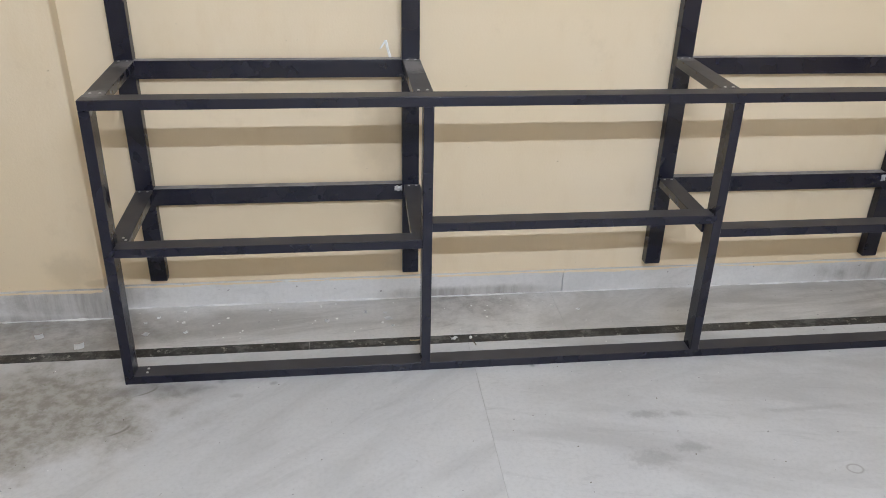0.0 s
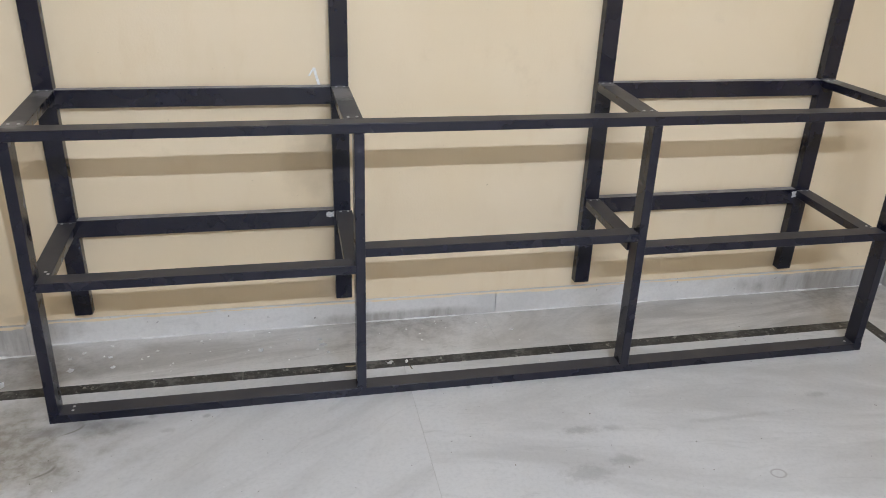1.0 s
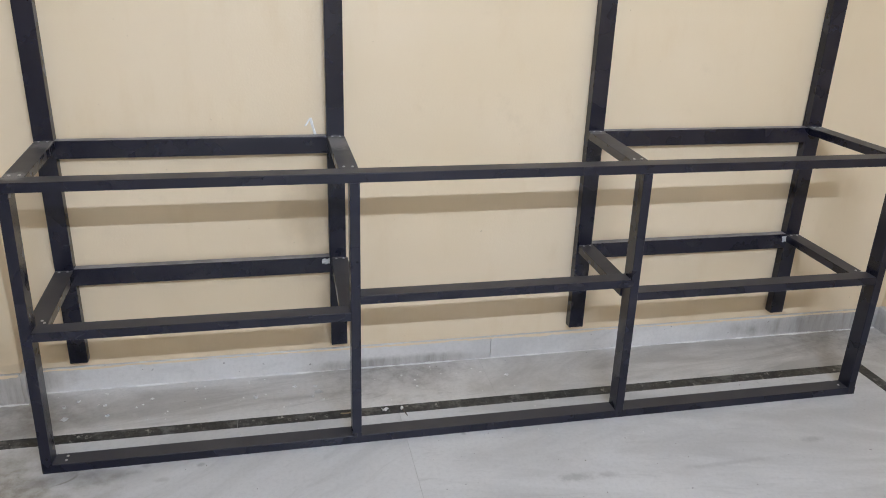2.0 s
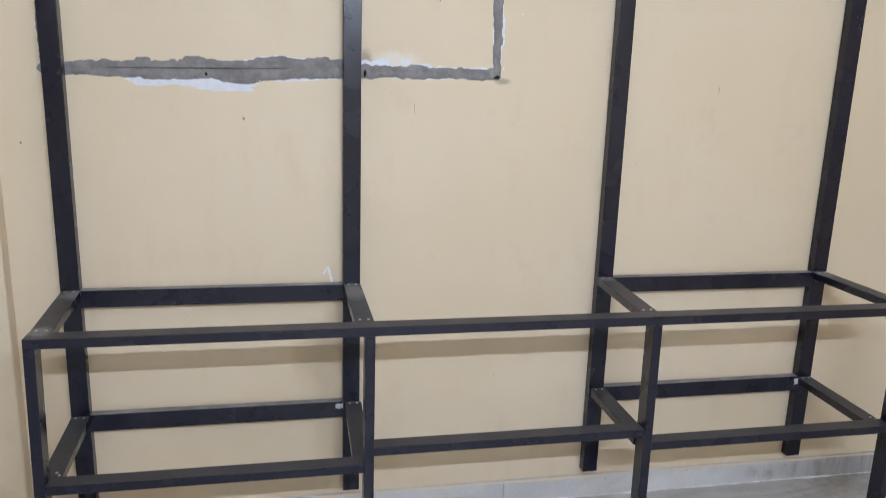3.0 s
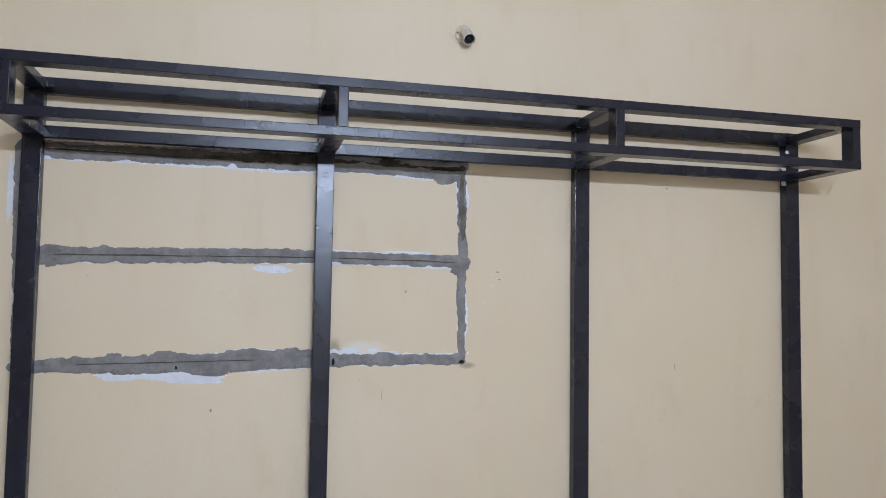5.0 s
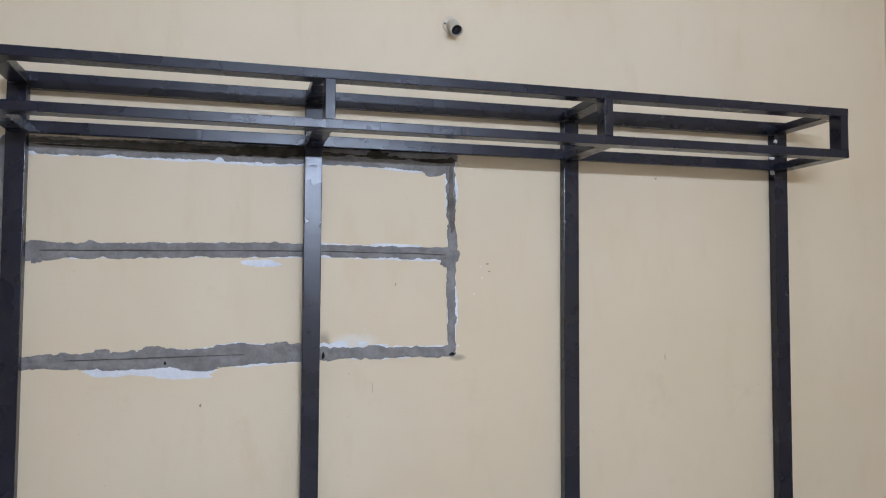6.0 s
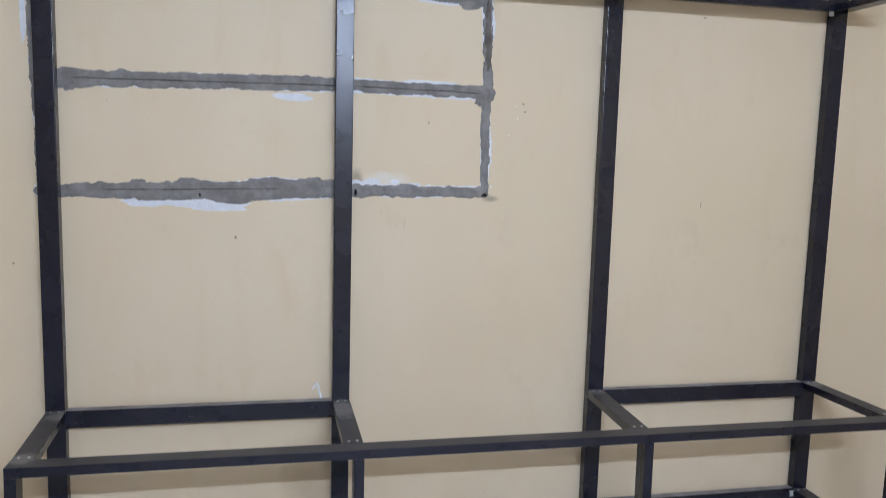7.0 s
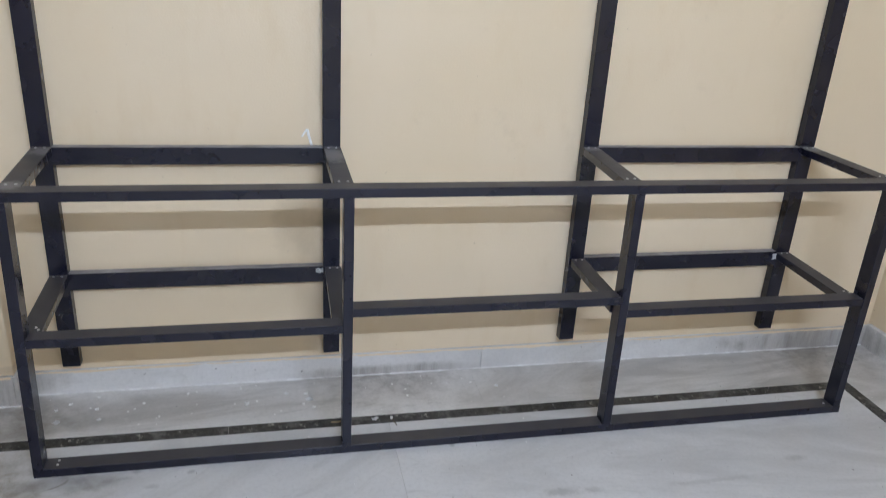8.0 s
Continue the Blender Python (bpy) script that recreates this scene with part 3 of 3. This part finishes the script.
for dx in (0.012, 0.030):
    screw(POSTS_FRONT[0] + 0.027 + 0.014, FRONT + FOOT_IN + dx + 0.006, 0.025, base_rail)
screw(right_end - 0.027 - 0.014, FRONT + 0.03, 0.025, base_rail)

# upper box of the rack
UX = (0.016, 0.804, 1.580, 2.369)
UEND = UX[-1] + 0.027
part("upper_front_rail", tube_section(UX[0], UEND, UP, UP + HW, 1.996, 2.021, "x"), METAL, rack)
part("upper_front_rail", tube_section(UX[0], UEND, UP, UP + HW, 2.124, 2.149, "x"), METAL, rack)
for k in range(3):
    a, b = POSTS_BACK[k] + HW + 0.0002, POSTS_BACK[k + 1] - 0.0002
    part("upper_back_rail", tube_section(a, b, BACK + 0.001, -0.012, 1.999, 2.031, "x"), METAL, rack)
    part("upper_back_rail", tube_section(a, b, BACK + 0.001, -0.010, 2.117, 2.162, "x"), METAL, rack)
for k, x in enumerate(UX):
    part("upper_post", tube_section(x, x + 0.027, UP, UP + HW, 2.0213, 2.1237, "z"), METAL, rack)
    s = POSTS_BACK[k] + (0.008, 0.0, -0.002, 0.001)[k]
    low = part("upper_side_rail", tube_section(s, s + HW, UP + HW + 0.0003, BACK - 0.0003, 1.9965, 2.0208, "y"), METAL, rack)
    high = part("upper_side_rail", tube_section(s, s + HW, UP + HW + 0.0003, BACK - 0.0003, 2.1245, 2.1485, "y"), METAL, rack)
    screw(s + 0.025, UP + HW + 0.012, 2.1245, high, (0, 0, -1))
# A very low dome makes the darker smear on the second back post.
part("post_spot", lathe([(0.0105, -0.0002), (0.0085, 0.0001), (0.0050, 0.0003), (0.001, 0.00035)], (POSTS_BACK[1] + 0.025, BACK, 1.937), (0, -1, 0), 20), METAL, back_posts[1], "painted-over spot on the post, built as a low dome", smooth=True)


# ---- small things ----
def tape(x, y, z, seed, k=1.0):
    bm = bmesh.new()
    rows = []
    for i in range(8):
        rows.append([bm.verts.new((x + k * ((i - 3.5) * 0.0042 + 0.003 * noise.noise(Vector((j * 0.8, i * 0.5, seed + 5)))),
                                   y - 0.002 - 0.009 * k * abs(noise.noise(Vector((i * 0.6, j * 0.7, seed)))),
                                   z + k * ((j - 2.5) * 0.0045 + 0.005 * noise.noise(Vector((i * 0.45, seed, j * 0.3)))))) for j in range(6)])
    for p, q in zip(rows, rows[1:]):
        for j in range(5):
            bm.faces.new((p[j], q[j], q[j + 1], p[j + 1]))
    bmesh.ops.solidify(bm, geom=bm.faces[:], thickness=0.0006)
    return bm


for x, z, seed, k in ((0.765, 0.399, 1.0, 0.78), (2.346, 0.395, 2.0, 1.0), (2.334, 2.041, 3.0, 0.7), (2.335, 1.988, 4.0, 0.6), (2.350, 2.096, 5.0, 0.45)):
    tagged(part("paper_tape", tape(x, BACK - 0.0005, z, seed, k), PAPER), "crumpled white paper tape stuck on the steel rail joint", "tape", "tape on the rack")

camera_unit = thing("security_camera", (1.220, -0.001, 2.404), "small cream bullet security camera mounted high on the wall", "camera")
AIM = Vector((0.05, -1.0, -0.76)).normalized()
HUB = Vector((1.222, -0.012, 2.402))
part("base_plate", lathe([(0.028, 0.0), (0.028, 0.003), (0.026, 0.0045), (0.016, 0.006)], (1.220, -0.0006, 2.404), (0, -1, 0), 36), PLATE, camera_unit)
part("ball_joint", lathe([(0.006, -0.019), (0.014, -0.014), (0.018, -0.004), (0.018, 0.006), (0.014, 0.014), (0.008, 0.018)], HUB, AIM, 24), CREAM, camera_unit, smooth=True)
barrel = part("barrel", lathe([(0.012, 0.0), (0.0180, 0.004), (0.0190, 0.010), (0.0190, 0.050), (0.0183, 0.0525), (0.0170, 0.0525), (0.0166, 0.040)], HUB, AIM, 32), CREAM, camera_unit)
part("front_bezel", lathe([(0.0164, 0.0), (0.0164, 0.0015), (0.009, 0.0015), (0.008, 0.0005)], HUB + AIM * 0.0405, AIM, 24), BLACK, barrel, "black recessed front of the camera")
part("lens", lathe([(0.007, 0.0), (0.006, 0.0022), (0.003, 0.0034), (0.0006, 0.0037)], HUB + AIM * 0.042, AIM, 18), LENS, barrel, smooth=True)
for dx, dz in ((-0.021, 0.002), (0.021, -0.002)):
    part("mounting_screw", lathe([(0.0040, 0.0), (0.0034, 0.0016), (0.001, 0.002)], (1.220 + dx, -0.0048, 2.404 + dz), (0, -1, 0), 12), DARK, camera_unit)


def scrap(name, x, y, size, seed, material, label, fold=0.012, stretch=1.0, turn=0.0):
    bm = bmesh.new()
    rows = []
    for i in range(6):
        row = []
        for j in range(5):
            u, v = (i / 5 - 0.5) * size * stretch, (j / 4 - 0.5) * size
            u += size * 0.18 * noise.noise(Vector((i, j, seed)))
            v += size * 0.18 * noise.noise(Vector((j, i, seed + 9)))
            h = 0.0012 + fold * abs(i / 5 - 0.5) * (1 + noise.noise(Vector((i * 0.7, j * 0.6, seed))))
            row.append(bm.verts.new((x + u * math.cos(turn) - v * math.sin(turn), y + u * math.sin(turn) + v * math.cos(turn), h)))
        rows.append(row)
    low = min(v.co.z for v in bm.verts)
    for v in bm.verts:
        v.co.z -= low - 0.0006
    for p, q in zip(rows, rows[1:]):
        for j in range(4):
            bm.faces.new((p[j], q[j], q[j + 1], p[j + 1]))
    bmesh.ops.solidify(bm, geom=bm.faces[:], thickness=0.0005)
    return tagged(part(name, bm, material), label, "scrap", "scraps on the floor")


scrap("paper_scrap", -0.308, -0.158, 0.026, 1.0, PAPER, "torn curled white paper scrap on the marble floor", 0.003, 0.9, 0.5)
scrap("paper_scrap", -0.177, -0.220, 0.030, 2.0, PAPER, "folded pale paper scrap beside the black strip", 0.004, 0.9, 0.3)
for k, (x, y, size) in enumerate(((0.536, -0.138, 0.017), (0.654, -0.095, 0.013), (0.716, -0.103, 0.013), (0.726, -0.136, 0.020), (0.738, -0.180, 0.012), (-0.015, -0.106, 0.011),
                                  (-0.002, -0.171, 0.018), (0.099, -0.114, 0.011), (0.116, -0.170, 0.013), (0.019, -0.078, 0.012), (1.335, -0.130, 0.012))):
    scrap("paint_flake", x, y, size, 3.0 + k, PAPER, "large white paint flake on the marble floor", 0.005, 0.8 + 0.1 * (k % 4), 0.7 * k)
scrap("paint_flake", 0.915, -0.269, 0.013, 6.0, PAPER, "white flake lying on the black granite strip", 0.015, 1.7, 0.5)
scrap("wood_splinter", 0.800, -0.268, 0.007, 7.0, WOOD, "pale wood splinter on the black granite strip", 0.004, 5.0, 0.05)
nail = thing("wall_plug", (0.968, -0.285, 0), "white headed plug with a dark pin on the floor", "fastener")
part("plug_head", lathe([(0.0035, 0.0), (0.0045, 0.003), (0.0045, 0.007), (0.003, 0.009)], (0.966, -0.272, 0.0005), (0, 0, 1), 12), WHITE, nail)
part("pin", lathe([(0.0016, 0.0), (0.0016, 0.034), (0.0005, 0.038)], (0.968, -0.275, 0.0022), (0.25, -1, 0), 8), DARK, nail)


def flakes(count, seed, x0, x1, y0, y1, s0, s1):
    rng = random.Random(seed)
    bm = bmesh.new()
    for _ in range(count):
        x, y = rng.uniform(x0, x1), rng.uniform(y0, y1)
        s = rng.uniform(s0, s1) * rng.uniform(0.5, 1.0)
        a0, k = rng.uniform(0, 6.28), rng.randint(4, 6)
        top = [bm.verts.new((x + s * rng.uniform(0.5, 1.1) * math.cos(a0 + 6.283 * i / k), y + s * rng.uniform(0.5, 1.1) * math.sin(a0 + 6.283 * i / k), rng.uniform(0.0008, 0.0022))) for i in range(k)]
        low = [bm.verts.new((v.co.x, v.co.y, 0.0003)) for v in top]
        bm.faces.new(top)
        for i in range(k):
            bm.faces.new((low[i], low[(i + 1) % k], top[(i + 1) % k], top[i]))
    return bm


tagged(part("paint_crumbs", flakes(42, 4, -0.05, 1.35, -0.235, -0.03, 0.0018, 0.0075), CHALK), "scattered white paint crumbs along the wall foot", "debris", kind="stuff")
tagged(part("dust_crumbs", flakes(60, 8, -0.4, 2.6, -1.2, -0.30, 0.001, 0.0028), DARK), "scattered dark grit on the marble floor", "debris", kind="stuff")
tagged(part("paint_crumbs", flakes(30, 9, -0.4, 2.6, -1.2, -0.30, 0.001, 0.003), CHALK), "scattered white paint crumbs on the marble floor", "debris", kind="stuff")

# ---- the lamp that lights the room: unseen, its hanging rods added ----
tx, ty, tz = TUBE_AT
lamp = thing("tube_light", (tx, ty, ROOF), "lit white tube light, unseen, on two added rods", "lamp")
part("batten", box(tx - 0.62, tx + 0.62, ty - 0.02, ty + 0.02, tz + 0.030, tz + 0.062, 0.003), WHITE, lamp)
part("tube", lathe([(0.010, 0.0), (0.013, 0.004), (0.013, TUBE_LONG - 0.004), (0.010, TUBE_LONG)], (tx - TUBE_LONG / 2, ty, tz), (1, 0, 0), 16), TUBE, lamp, smooth=True)
for s in (-1, 1):
    part("lamp_holder", box(tx + s * 0.60 - 0.013, tx + s * 0.60 + 0.013, ty - 0.014, ty + 0.014, tz - 0.018, tz + 0.0298, 0.003), WHITE, lamp)
    part("added_rod", lathe([(0.005, 0.0), (0.005, ROOF - tz - 0.062)], (tx + s * 0.42, ty, tz + 0.0622), (0, 0, 1), 10), WHITE, lamp)

# ---- floor stones ----
S_BACK, S_FRONT = -0.247, -0.290
SX0, SX1 = 2.536, 2.580
J = 0.0005


def stone(name, x0, x1, y0, y1, material, top=0.0):
    part(name, box(x0 + J, x1 - J, y0 + J, y1 - J, -0.02, top, 0.0005, 1), material, floor)


for x0, x1 in ((X0, -1.80), (-1.80, -0.335), (-0.335, 1.272), (1.272, X1)):
    stone("marble_slab", x0, x1, S_BACK, 0.0, BORDER)
for x0, x1 in ((X0, -1.55), (-1.55, -0.52), (-0.52, 0.486), (0.486, 1.49), (1.49, SX1)):
    stone("granite_strip", x0, x1, S_FRONT, S_BACK, GRANITE, 0.0003)
for y0, y1 in ((-1.30, S_FRONT), (-2.30, -1.30), (-3.30, -2.30), (-4.50, -3.30), (Y0, -4.50)):
    stone("granite_strip", SX0, SX1, y0, y1, GRANITE, 0.0003)
for y0, y1 in ((-1.35, S_BACK), (-2.40, -1.35), (-3.35, -2.40), (-4.60, -3.35), (Y0, -4.60)):
    stone("marble_slab", SX1, X1, y0, y1, BORDER)
for x0, x1 in ((X0, -1.92), (-1.92, -0.64), (-0.64, 0.956), (0.956, SX0)):
    for y0, y1 in ((-1.25, S_FRONT), (-2.25, -1.25), (-3.25, -2.25), (-4.50, -3.25), (Y0, -4.50)):
        stone("marble_slab", x0, x1, y0, y1, FLOOR_LEVEL if x0 > 0.5 else FLOOR)
